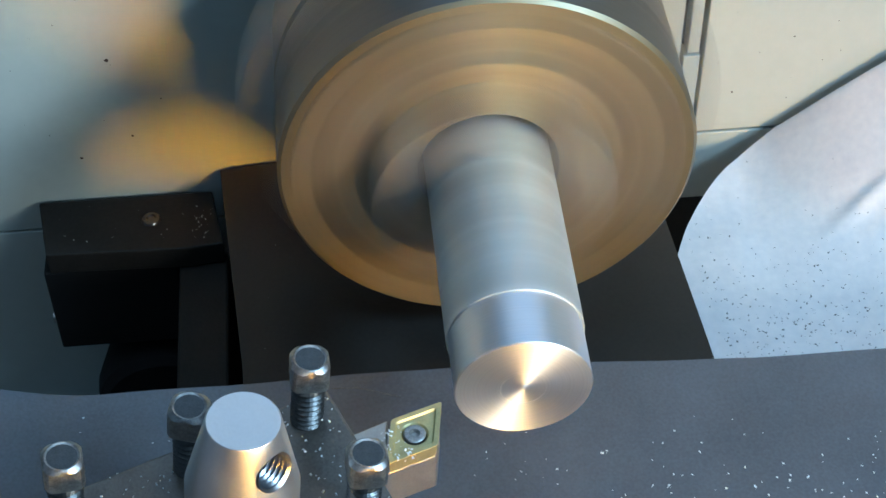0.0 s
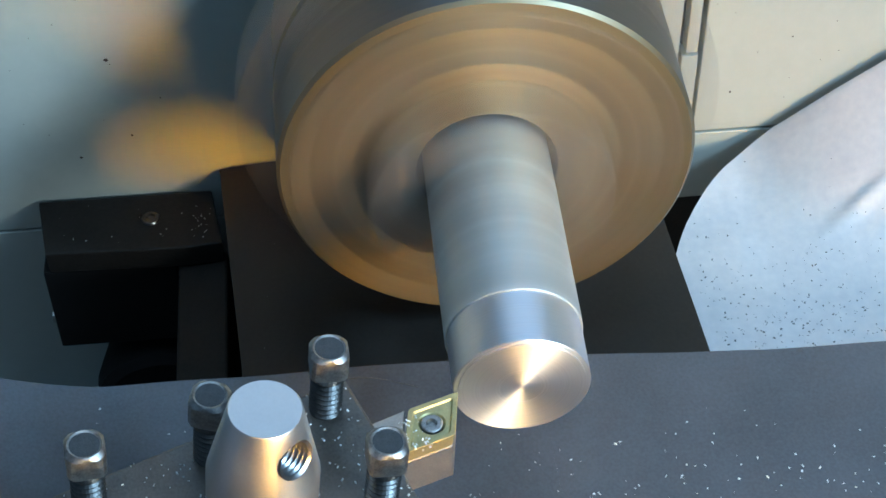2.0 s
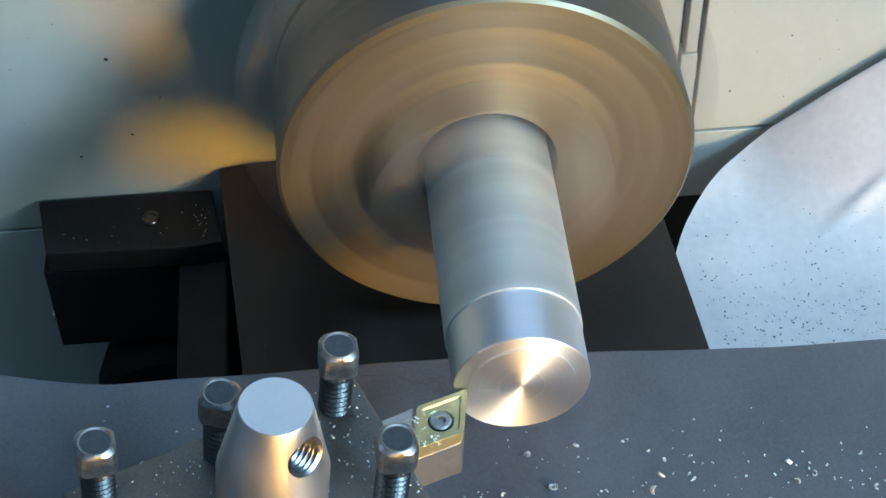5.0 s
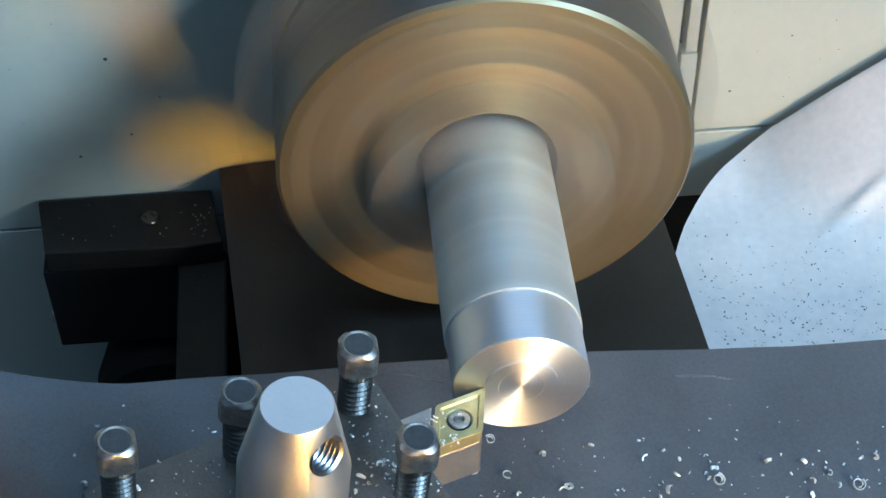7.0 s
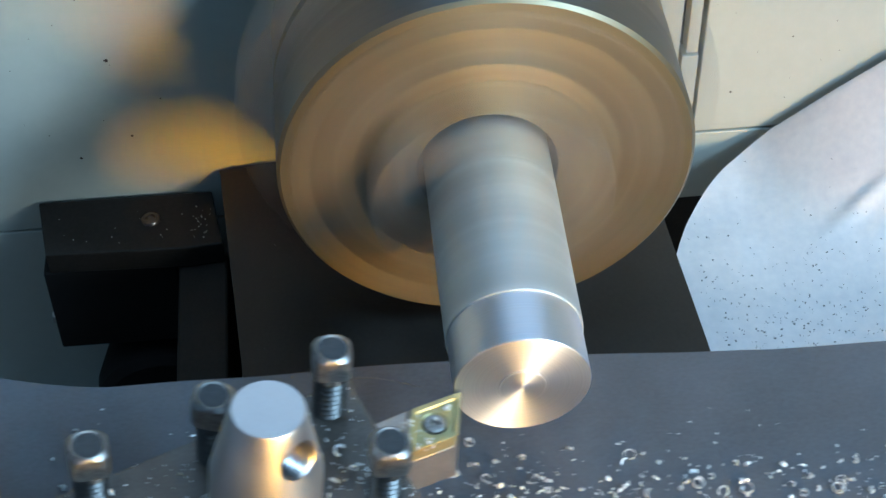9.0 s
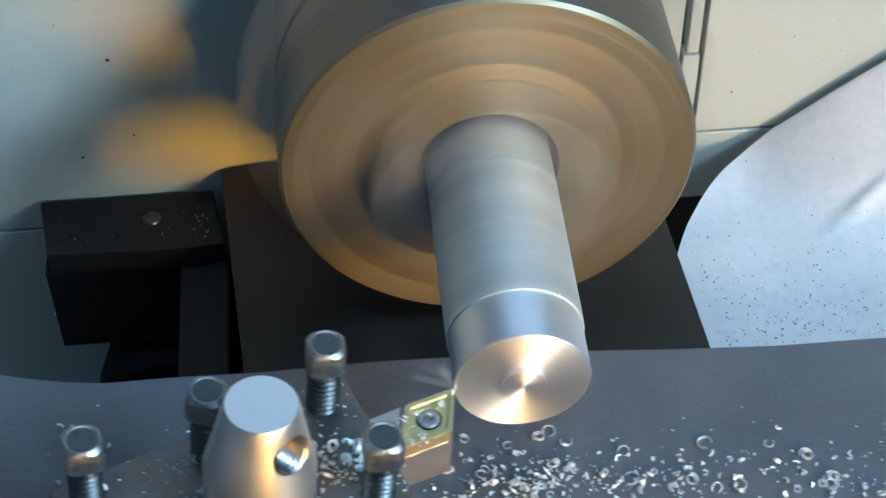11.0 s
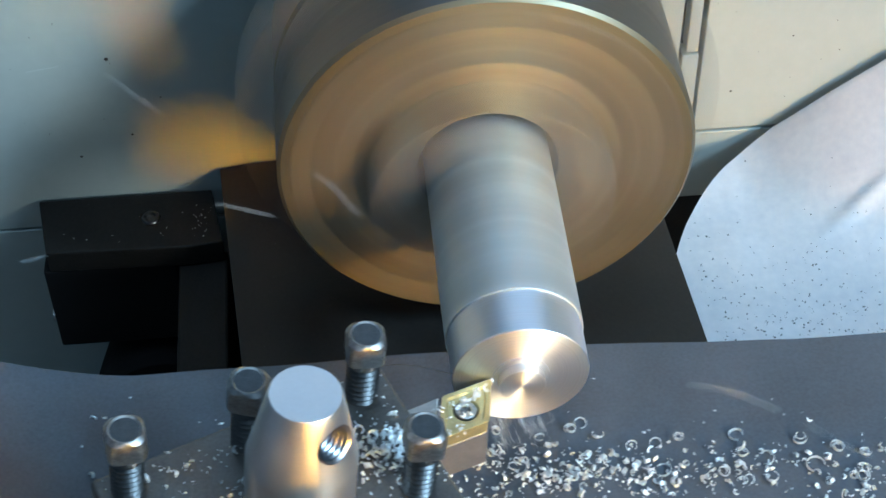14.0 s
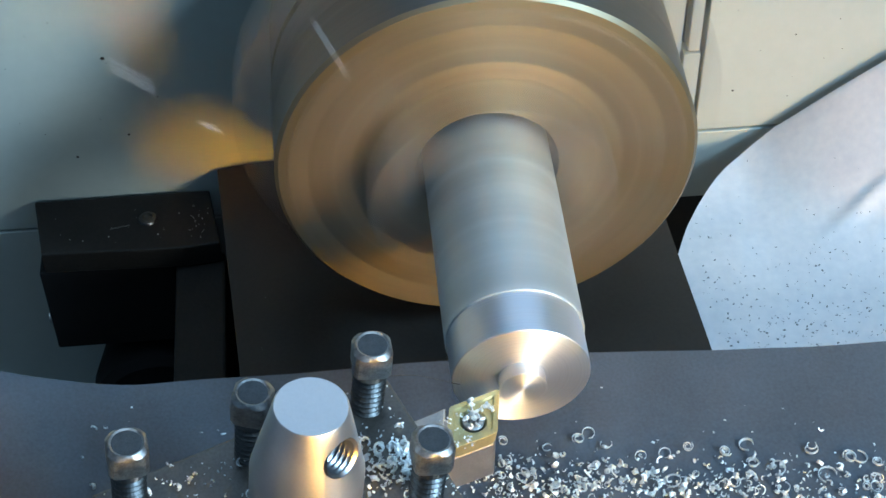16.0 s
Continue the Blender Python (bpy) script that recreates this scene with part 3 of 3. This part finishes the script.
def tool_holder():
    ob = thing("turning_tool", "nickel-grey lathe tool holder with a gold carbide insert", "lathe tool")
    d1, d2, e = Vector((0.327, -0.945, 0)).normalized(), Vector((0.989, -0.149, 0)).normalized(), 0.0117
    tip = TIP
    c = [tip, tip + d1 * e, tip + d1 * e + d2 * e, tip + d2 * e]
    mid = sum(c, Vector()) / 4
    # insert: raised rim, sunk chip breaker, pierced centre
    bm = bmesh.new()

    def ringed(scale, z, radius=0.0, n=10):
        out = []
        for k in range(4):
            p = mid + (c[k] - mid) * scale
            a = mid + (c[k - 1] - mid) * scale
            b = mid + (c[(k + 1) % 4] - mid) * scale
            ra = (a - p).normalized()
            rb = (b - p).normalized()
            for i in range(n):
                w = i / (n - 1)
                q = p + ra * radius * (1 - w) ** 2 + rb * radius * w ** 2
                out.append(bm.verts.new((q.x, q.y, z)))
        return out

    def hole(r, z, n=40):
        start = c[0] - mid
        a0 = math.atan2(start.y, start.x)
        return [bm.verts.new((mid.x + r * math.cos(a0 + 2 * math.pi * (i - 4.5) / n), mid.y + r * math.sin(a0 + 2 * math.pi * (i - 4.5) / n), z)) for i in range(n)]

    loops = [ringed(0.90, -0.0039, 0.0008), ringed(1.0, -0.0002, 0.0008), ringed(0.985, 0.0, 0.0008), ringed(0.80, -0.0001, 0.0007), ringed(0.74, -0.0006, 0.0006), hole(0.0030, -0.0006), hole(0.0026, -0.0010), hole(0.0022, -0.0039)]
    for p, q in zip(loops, loops[1:] + loops[:1]):
        for i in range(40):
            j = (i + 1) % 40
            bm.faces.new((p[i], p[j], q[j], q[i]))
    bmesh.ops.recalc_face_normals(bm, faces=bm.faces)
    part("carbide_insert", bm, M_GOLD, ob, "gold-coated diamond-shaped carbide insert", smooth=25)
    sc = part("insert_screw", lathe([(-0.0039, 0), (-0.0039, 0.0019), (-0.0012, 0.0023), (-0.0006, 0.0024), (-0.0004, 0.0021), (-0.0004, 0.0012), (-0.0014, 0.0009), (-0.0014, 0)], 24, "Z"), M_BOLT, ob, "small star-recess insert screw")
    sc.location = mid
    # holder head and shank in one bar
    s = 0.9
    hc = [mid + (p - mid) * s for p in c]
    back = BOLT0 + UU * 0.060
    pts = [hc[0], hc[3] + d2 * 0.0, hc[2], mid + UU * 0.0125 + VV * 0.0052, back + VV * 0.0094, back - VV * 0.0026, hc[1] - VV * 0.0006]
    part("holder", prism(bmesh.new(), [(p.x, p.y) for p in pts], -0.0148, -0.0040, 0.0004), M_HOLDER, ob, "satin nickel-grey tool holder")
    lip = [hc[1] - VV * 0.0004 + UU * 0.0012, hc[2] + UU * 0.0012, mid + UU * 0.0135 + VV * 0.005, back + VV * 0.0094, back - VV * 0.0026]
    part("shank_top", prism(bmesh.new(), [(p.x, p.y) for p in lip], -0.0040, 0.0003, 0.0003), M_HOLDER, ob)
    return ob


TOOL_OB = tool_holder()


# ---- swarf ----
dice = random.Random(11)


def ribbon(turns, r0, r1, width, thick, pitch=0.0, n=20, wob=0.0):
    """A curled chip: a flat strip wound about the local z axis."""
    bm = bmesh.new()
    rings = []
    for i in range(n + 1):
        w = i / n
        a = 2 * math.pi * turns * w
        r = r0 + (r1 - r0) * w + wob * noise.noise((w * 5, r0 * 900, 2))
        c, s_ = math.cos(a), math.sin(a)
        z = pitch * turns * w
        hw = width / 2 * (0.55 + 0.45 * math.sin(math.pi * min(1, 0.12 + w * 0.8)))
        rings.append([bm.verts.new(((r + dr) * c, (r + dr) * s_, z + dz)) for dr, dz in ((-thick / 2, -hw), (thick / 2, -hw * 0.9), (thick / 2, hw), (-thick / 2, hw * 0.9))])
    for p, q in zip(rings, rings[1:]):
        for k in range(4):
            bm.faces.new((p[k], p[(k + 1) % 4], q[(k + 1) % 4], q[k]))
    bm.faces.new(rings[0][::-1])
    bm.faces.new(rings[-1])
    bmesh.ops.recalc_face_normals(bm, faces=bm.faces)
    me = bpy.data.meshes.new("swarf_chip")
    bm.to_mesh(me)
    bm.free()
    me.materials.append(M_CHIP)
    return me


CURLS = [ribbon(1.4, 0.0007, 0.0015, 0.0007, 0.00013), ribbon(0.8, 0.0012, 0.0016, 0.0006, 0.00014), ribbon(1.9, 0.0005, 0.0014, 0.0006, 0.00012, 0.0002), ribbon(0.7, 0.0017, 0.0020, 0.0006, 0.00013)]
BITS = [ribbon(0.45, 0.0008, 0.0011, 0.0011, 0.0003, n=8), ribbon(0.75, 0.0006, 0.0009, 0.0010, 0.00022, 0.0005, n=11), ribbon(0.33, 0.0010, 0.0009, 0.0013, 0.0004, n=6),
        ribbon(0.7, 0.0006, 0.0009, 0.0010, 0.00035, 0.0007, n=10), ribbon(0.3, 0.0010, 0.0014, 0.0008, 0.0003, n=6)]
STRANDS = [ribbon(4.0, 0.00042, 0.00048, 0.0005, 0.00018, 0.00095, n=40), ribbon(3.0, 0.00050, 0.00036, 0.0005, 0.00018, 0.0011, n=32), ribbon(2.2, 0.0006, 0.0004, 0.0006, 0.0002, 0.0010, n=26)]
MOVERS = []  # every chip and its rows of (seconds, pose)


def spot_in_bar():
    """Where a chip is before it is cut: in the bar's own metal."""
    a, r = dice.uniform(0, 6.28), dice.uniform(0, 0.010)
    return Vector((dice.uniform(-0.085, -0.028), r * math.cos(a), r * math.sin(a)))


def any_turn(tilt=90):
    return pose(0, 0, 0, dice.uniform(-tilt, tilt), dice.uniform(-tilt, tilt), dice.uniform(0, 360))


def chip(mesh, label, group, size=1.0):
    ob = new("swarf_chip", mesh)
    ob.scale = (size, size, size)
    return tagged(ob, label, "metal chip", group)


def put(m, p):
    m = m.copy()
    m.translation = p
    return m


def rest_chip(mesh, spot, t, tilt, label, group, size=1.0, hop=0.018):
    """A chip that leaves the tool at t and comes to lie at a spot that moves with the slide."""
    ob = chip(mesh, label, group, size)
    lying, flying = any_turn(tilt), any_turn()
    home = spot_in_bar()
    rows = [(0.0, put(flying, home)), (t - 0.04, put(flying, home)), (t, put(flying, TIP + tool_at(t) + Vector((-0.002, 0.0, 0.0006))))]
    span = dice.uniform(0.16, 0.28)
    a, b = TIP + tool_at(t), spot + tool_at(t + span)
    for w in (0.35, 0.7):
        p = a.lerp(b, w) + Vector((0.004 * math.sin(math.pi * w), 0, hop * math.sin(math.pi * w)))
        rows.append((t + span * w, put(any_turn(), p)))
    rows.append((t + span, put(lying, b)))
    rows += [(q, put(lying, spot + tool_at(q))) for q, _, _ in TOOL if q > t + span + 0.03]
    if rows[-1][0] < 16:
        rows.append((16.0, put(lying, spot + tool_at(16.0))))
    MOVERS.append((ob, rows))


def lower(x, y):
    """From the plan at the tool's foot to the plan of the mat."""
    return 1.05 * x - 0.0148, 1.037 * y + 0.0017


def cut_time(passes):
    t0, t1, _ = dice.choices(passes, weights=[p[2] for p in passes])[0]
    return round(dice.uniform(t0, t1), 2)


CUTS = [(3.8, 7.9, 100), (9.55, 10.55, 60), (11.32, 12.35, 60), (13.35, 14.15, 28), (14.95, 15.7, 24)]
for i in range(148):
    y = dice.uniform(-0.024, 0.078)
    x = 0.0022 + 0.105 * (y + 0.005) + dice.gauss(0, 0.0035) + abs(dice.gauss(0, 0.006)) - (0.010 * dice.random() if dice.random() < 0.2 else 0)
    x, y = lower(x, y)
    z = mat_z(x, y) + 0.0008 + (0.0008 * dice.random() if i % 3 == 0 else 0)
    t = cut_time(CUTS)
    kind = dice.random()
    if kind < 0.22:
        rest_chip(dice.choice(CURLS), Vector((x - 0.002, y, z)), t, 18, "thin curled aluminium chip lying on the rubber mat", "chips on the mat", dice.uniform(0.75, 1.25))
    else:
        rest_chip(dice.choice(BITS), Vector((x, y, z)), t, 80, "small bright aluminium chip lying on the rubber mat", "chips on the mat", dice.uniform(0.5, 1.05))
for i in range(9):
    x, y = dice.uniform(-0.034, -0.010), dice.uniform(-0.116, -0.080)
    rest_chip(dice.choice(BITS + CURLS[1:2]), Vector((x, y, mat_z(x, y) + 0.0008)), cut_time([(5.0, 6.2, 5), (9.6, 10.4, 3)]), 70, "small bright aluminium chip lying on the rubber mat", "chips on the mat", dice.uniform(0.5, 0.9), hop=0.03)
POST_CUTS = [(5.0, 8.5, 6), (9.6, 10.55, 22), (11.32, 12.35, 18), (13.35, 14.1, 4)]
for i in range(48):
    if i < 40:
        u, v = dice.uniform(-5.0, 9), dice.uniform(4, 20)
    else:
        u, v = dice.uniform(14, 52), dice.uniform(-7, 16)
    p = plan(u, v)
    rest_chip(dice.choice(BITS + CURLS[:1]), Vector((p[0], p[1], 0.0104)), cut_time(POST_CUTS), 60, "bright aluminium chip lying on the tool post", "chips on the tool post", dice.uniform(0.75, 1.3), hop=0.028)
for i in range(20):
    p = TIP + Vector((0.0072, -0.0058, 0.0002)) + Vector((dice.gauss(0, 0.0014), dice.gauss(0, 0.0014), 0))
    rest_chip(dice.choice(BITS), p, cut_time([(6.5, 8.5, 3), (9.6, 12.3, 4), (13.4, 14.2, 3)]), 80, "tiny aluminium chip caught on the insert", "chips on the insert", dice.uniform(0.5, 0.85), hop=0.006)

BURSTS = [(3.95, 4.15, 14), (6.1, 6.45, 4), (7.8, 8.4, 2), (9.6, 10.4, 12), (11.0, 11.28, 34), (11.3, 11.5, 14), (11.7, 12.3, 7), (12.85, 12.98, 3), (13.10, 13.28, 26), (13.3, 13.55, 14), (13.7, 14.1, 3), (14.72, 14.95, 16), (15.1, 15.4, 5), (15.6, 15.85, 3)]
for t0, t1, count in BURSTS:
    for i in range(count):
        t = round(dice.uniform(t0, t1), 2)
        long = dice.random() < 0.75
        ob = chip(dice.choice(STRANDS if long else BITS), "flying curl of aluminium swarf thrown off the tool" if long else "flying aluminium chip thrown off the tool", "flying chips", dice.uniform(0.7, 1.3) if long else dice.uniform(0.4, 0.7))
        home = spot_in_bar()
        start = TIP + tool_at(t)
        go = Vector((dice.gauss(-0.42, 0.22), dice.gauss(-0.70, 0.34), dice.gauss(0.34, 0.30))).normalized() * dice.uniform(0.19, 0.40)
        if go.y > -0.04:
            go.y = -0.04 - dice.random() * 0.1
        flying = go.to_track_quat("Z", "X").to_matrix().to_4x4() @ any_turn(28)
        rows = [(0.0, put(flying, home)), (t - 0.04, put(flying, home)), (t, put(flying, start))]
        q, p, m = t, start.copy(), flying
        while q < 15.999 and p.y > -0.165:
            d = min(0.1, 16.0 - q)
            q += d
            p = p + go * d + Vector((0, 0, -0.12 * d * (q - t)))
            p.x = max(p.x, -0.118)
            p.z = max(p.z, 0.034 if p.x > -0.035 else -0.055)
            m = m @ pose(0, 0, 0, dice.uniform(-14, 14), dice.uniform(-14, 14), dice.uniform(-40, 40))
            rows.append((q, put(m, p)))
        if q < 15.7:
            down = Vector((p.x, p.y - 0.03, -0.1985))
            rows += [(q + 0.2, put(m, down)), (16.0, put(m, down))]
        elif q < 15.99:
            rows.append((16.0, put(m, p + go * (16.0 - q))))
        MOVERS.append((ob, rows))


def clump(t, spot, count, radius, label="heap of small bright aluminium chips on the rubber mat", lift=-0.012):
    """A small heap of swarf that comes off the tool together and settles on the mat."""
    bm = bmesh.new()
    for i in range(count):
        me = dice.choice(BITS + BITS + CURLS[:2])
        r, a = radius * math.sqrt(dice.random()), dice.uniform(0, 6.28)
        k = dice.uniform(0.38, 0.9)
        old = len(bm.verts)
        bm.from_mesh(me)
        bm.verts.ensure_lookup_table()
        m = Matrix.Translation((r * 0.7 * math.cos(a), r * 1.25 * math.sin(a), 0.0004 + 0.0014 * dice.random() * (1 - r / radius))) @ any_turn(70) @ Matrix.Scale(k, 4)
        bmesh.ops.transform(bm, matrix=m, verts=bm.verts[old:])
    for i in range(16):
        r, a = 1.5 * radius * math.sqrt(dice.random()), dice.uniform(0, 6.28)
        old = len(bm.verts)
        bm.from_mesh(BITS[2] if i % 2 else BITS[4])
        bm.verts.ensure_lookup_table()
        m = Matrix.Translation((r * 0.8 * math.cos(a), r * 1.25 * math.sin(a), 0.0002)) @ any_turn(70) @ Matrix.Scale(dice.uniform(0.2, 0.42), 4)
        bmesh.ops.transform(bm, matrix=m, verts=bm.verts[old:])
    ob = part("swarf_heap", bm, M_CHIP)
    tagged(ob, label, "metal swarf", kind="stuff")
    home = Vector((dice.uniform(-0.08, -0.036), 0, 0))
    start, span = TIP + tool_at(t), 0.2
    rows = [(0.0, put(Matrix(), home)), (t - 0.05, put(Matrix(), home)), (t, put(Matrix(), start + Vector((0.002, 0.004, lift)))), (t + span, put(Matrix(), spot + tool_at(t + span)))]
    rows += [(q, put(Matrix(), spot + tool_at(q))) for q, _, _ in TOOL if q > t + span + 0.03]
    MOVERS.append((ob, rows))


for i in range(30):
    y = -0.024 + 0.100 * ((i + dice.random()) / 30) ** 1.25
    x = 0.0036 + 0.105 * (y + 0.005) + abs(dice.gauss(0, 0.0065))
    x, y = lower(x, y)
    t = dice.choice((7.6, 8.2, 9.7, 9.9, 10.1, 10.3, 11.35, 11.6, 11.9, 12.1, 13.5, 13.8, 15.1, 15.4)) + 0.01 * i
    clump(t, Vector((x, y, mat_z(x, y) + 0.0005)), 10, 0.0085 if t < 9 else 0.0056)


for t, u, v in ((6.8, 1, 15), (9.75, 3, 12), (10.2, 6, 9), (10.4, -1, 17), (11.5, 2, 8), (12.0, 5, 14), (13.6, 0, 12)):
    p = plan(u, v)
    clump(t, Vector((p[0], p[1], 0.0102)), 11, 0.0042, "heap of bright aluminium chips on the tool post", 0.014)
for t, u, v in ((8.1, 30, 8), (10.1, 47, 6), (11.8, 40, -3)):
    p = plan(u, v)
    clump(t, Vector((p[0], p[1], 0.0102)), 5, 0.0040, "few bright aluminium chips on the tool post", 0.014)


def speck_cloud(name, label, count, place, material=None, least=0.00012, most=0.00038):
    """Fine swarf that nobody could count: tiny tilted flakes in one mesh."""
    verts, faces = [], []
    for i in range(count):
        p = place()
        s_ = dice.uniform(least, most)
        m = any_turn(50)
        base = len(verts)
        for q in ((-1, -0.6, 0), (1, -0.5, 0), (0.8, 0.6, 0.3), (-0.9, 0.5, 0.3), (0, 0, 0.7)):
            verts.append(p + m @ (Vector(q) * s_) + Vector((0, 0, s_ * 0.5)))
        faces += [tuple(base + k for k in f) for f in ((0, 3, 2, 1), (0, 1, 4), (1, 2, 4), (2, 3, 4), (3, 0, 4))]
    me = bpy.data.meshes.new(name)
    me.from_pydata(verts, [], faces)
    me.materials.append(material or M_CHIP)
    return tagged(new(name, me), label, "metal swarf", kind="stuff")


def on_mat():
    y = dice.uniform(-0.11, 0.10)
    x = dice.uniform(-0.026, 0.04) if dice.random() < 0.18 else 0.015 + dice.gauss(0, 0.010)
    x, y = lower(x, y)
    return Vector((x, y, mat_z(x, y) + (0.0003 if y > 0.004 else 0)))


def on_post():
    p = plan(dice.uniform(-6, 55), dice.uniform(-8.5, 24))
    return Vector((p[0], p[1], 0.0100))


def on_holder():
    p = TIP + UU * dice.uniform(0.011, 0.019) + VV * dice.uniform(0.002, 0.011)
    return Vector((p.x, p.y, 0.0003))


def on_cover():
    return Vector((dice.uniform(-0.13, -0.03), dice.uniform(-0.06, 0.053), -0.0645))


def on_bracket():
    if dice.random() < 0.6:
        return Vector((-0.132 + dice.gauss(0, 0.004), -0.0775 + dice.gauss(0, 0.0015), -0.074))
    return Vector((dice.uniform(-0.142, -0.124), dice.uniform(-0.12, -0.075), -0.074))


def on_paper():
    y = dice.uniform(0.059, 0.128)
    x = max(paper_edge(y) + 0.004, -0.046 - abs(dice.gauss(0, 0.028)))
    return paper_point(x, y) + Vector((0.0001, 0, 0.0002))


def strand():
    """A long thin curl of swarf that sticks out from the post."""
    bm = bmesh.new()
    rings = []
    for i in range(25):
        w = i / 24
        p = Vector((0.0042 + 0.0022 * w - 0.0006 * math.sin(3 * w), -0.0405 + 0.0140 * w, 0.0092 - 0.0015 * w + 0.0004 * math.sin(5 * w)))
        rings.append([bm.verts.new(p + Vector((0.00011 * math.cos(a), 0, 0.00011 * math.sin(a)))) for a in (0, 1.57, 3.14, 4.71)])
    for p, q in zip(rings, rings[1:]):
        for k in range(4):
            bm.faces.new((p[k], p[(k + 1) % 4], q[(k + 1) % 4], q[k]))
    bmesh.ops.recalc_face_normals(bm, faces=bm.faces)
    return tagged(part("swarf_strand", bm, M_BOLTDARK), "thin hair-like metal strand sticking out from the tool post", "metal chip")


STRAND = strand()


def panel_spots():
    """Dark spots of oil spattered on the cream panels."""
    bm = bmesh.new()
    spots = [(-0.0983, -0.0221, 0.0006), (-0.0950, -0.0507, 0.0004), (-0.1109, -0.0581, 0.00045), (-0.0851, -0.0372, 0.00025), (0.0814, -0.0497, 0.0004), (0.0975, -0.0300, 0.0003)]
    spots += [(dice.uniform(0.074, 0.12), dice.uniform(-0.06, -0.01), dice.uniform(0.00012, 0.0002)) for i in range(14)] + [(dice.uniform(-0.13, -0.07), dice.uniform(-0.06, 0.0), dice.uniform(0.0001, 0.0002)) for i in range(8)]
    for y, z, r in spots:
        ring = [bm.verts.new((PX + 0.0001, y + r * (1 + 0.25 * math.sin(3 * k + y * 900)) * math.cos(k * 0.628), z + r * math.sin(k * 0.628))) for k in range(10)]
        top = bm.verts.new((PX + 0.0001 + r * 0.3, y, z))
        for k in range(10):
            bm.faces.new((ring[k], ring[(k + 1) % 10], top))
    bmesh.ops.recalc_face_normals(bm, faces=bm.faces)
    tagged(part("oil_spots", bm, M_OIL), "dark oil spots spattered on the cream panel", "oil spots", kind="stuff")


panel_spots()

FINES = [STRAND, speck_cloud("mat_swarf", "scattered fine aluminium flecks on the dark mat", 420, on_mat, None, 0.00012, 0.00046), speck_cloud("post_swarf", "fine aluminium flecks on the tool post", 300, on_post),
         speck_cloud("holder_swarf", "fine aluminium flecks on the tool holder", 60, on_holder)]
speck_cloud("paper_swarf", "fine dark swarf scattered on the white paper", 620, on_paper, M_BOLTDARK, 0.00012, 0.00034)
speck_cloud("bracket_swarf", "fine flecks of swarf on the black bracket", 34, on_bracket, None, 0.0001, 0.00024)
speck_cloud("bed_swarf", "few fine aluminium flecks on the black sheet", 90, on_cover)


def motions():
    for ob in (MAT, SLIDE, POST, TOOL_OB, *FINES):
        walk(ob, [(t, Matrix.Translation(tool_at(t))) for t, a, b in TOOL])
    walk(SADDLE, [(t, Matrix.Translation((a / 1000, 0, 0))) for t, a, b in TOOL])
    # the spindle turns 85 degrees in every thirtieth of a second
    spin = [(i / 30, pose(0, 0, 0, -85.7 * i, 0, 0)) for i in range(481)]
    walk(CHUCK, spin)
    walk(BAR, spin)
    # each ring steps back as the cutting corner goes over it
    for r0, r1, ring in RINGS:
        rows, depth = [(0.0, Matrix())], 0.0
        for i in range(1, 161):
            t = i / 10
            p = TIP + tool_at(t)
            if abs(p.y) <= (r0 + r1) / 2 and p.x - FRONT < depth - 0.00005:
                rows.append((t - 0.1, Matrix.Translation((depth, 0, 0))))
                depth = p.x - FRONT
                rows.append((t, Matrix.Translation((depth, 0, 0))))
        rows.append((16.0, Matrix.Translation((depth, 0, 0))))
        keep = {}
        for t, m in rows:
            keep[round(t, 3)] = m
        walk(ring, sorted(keep.items()))
    for ob, rows in MOVERS:
        walk(ob, rows)


motions()
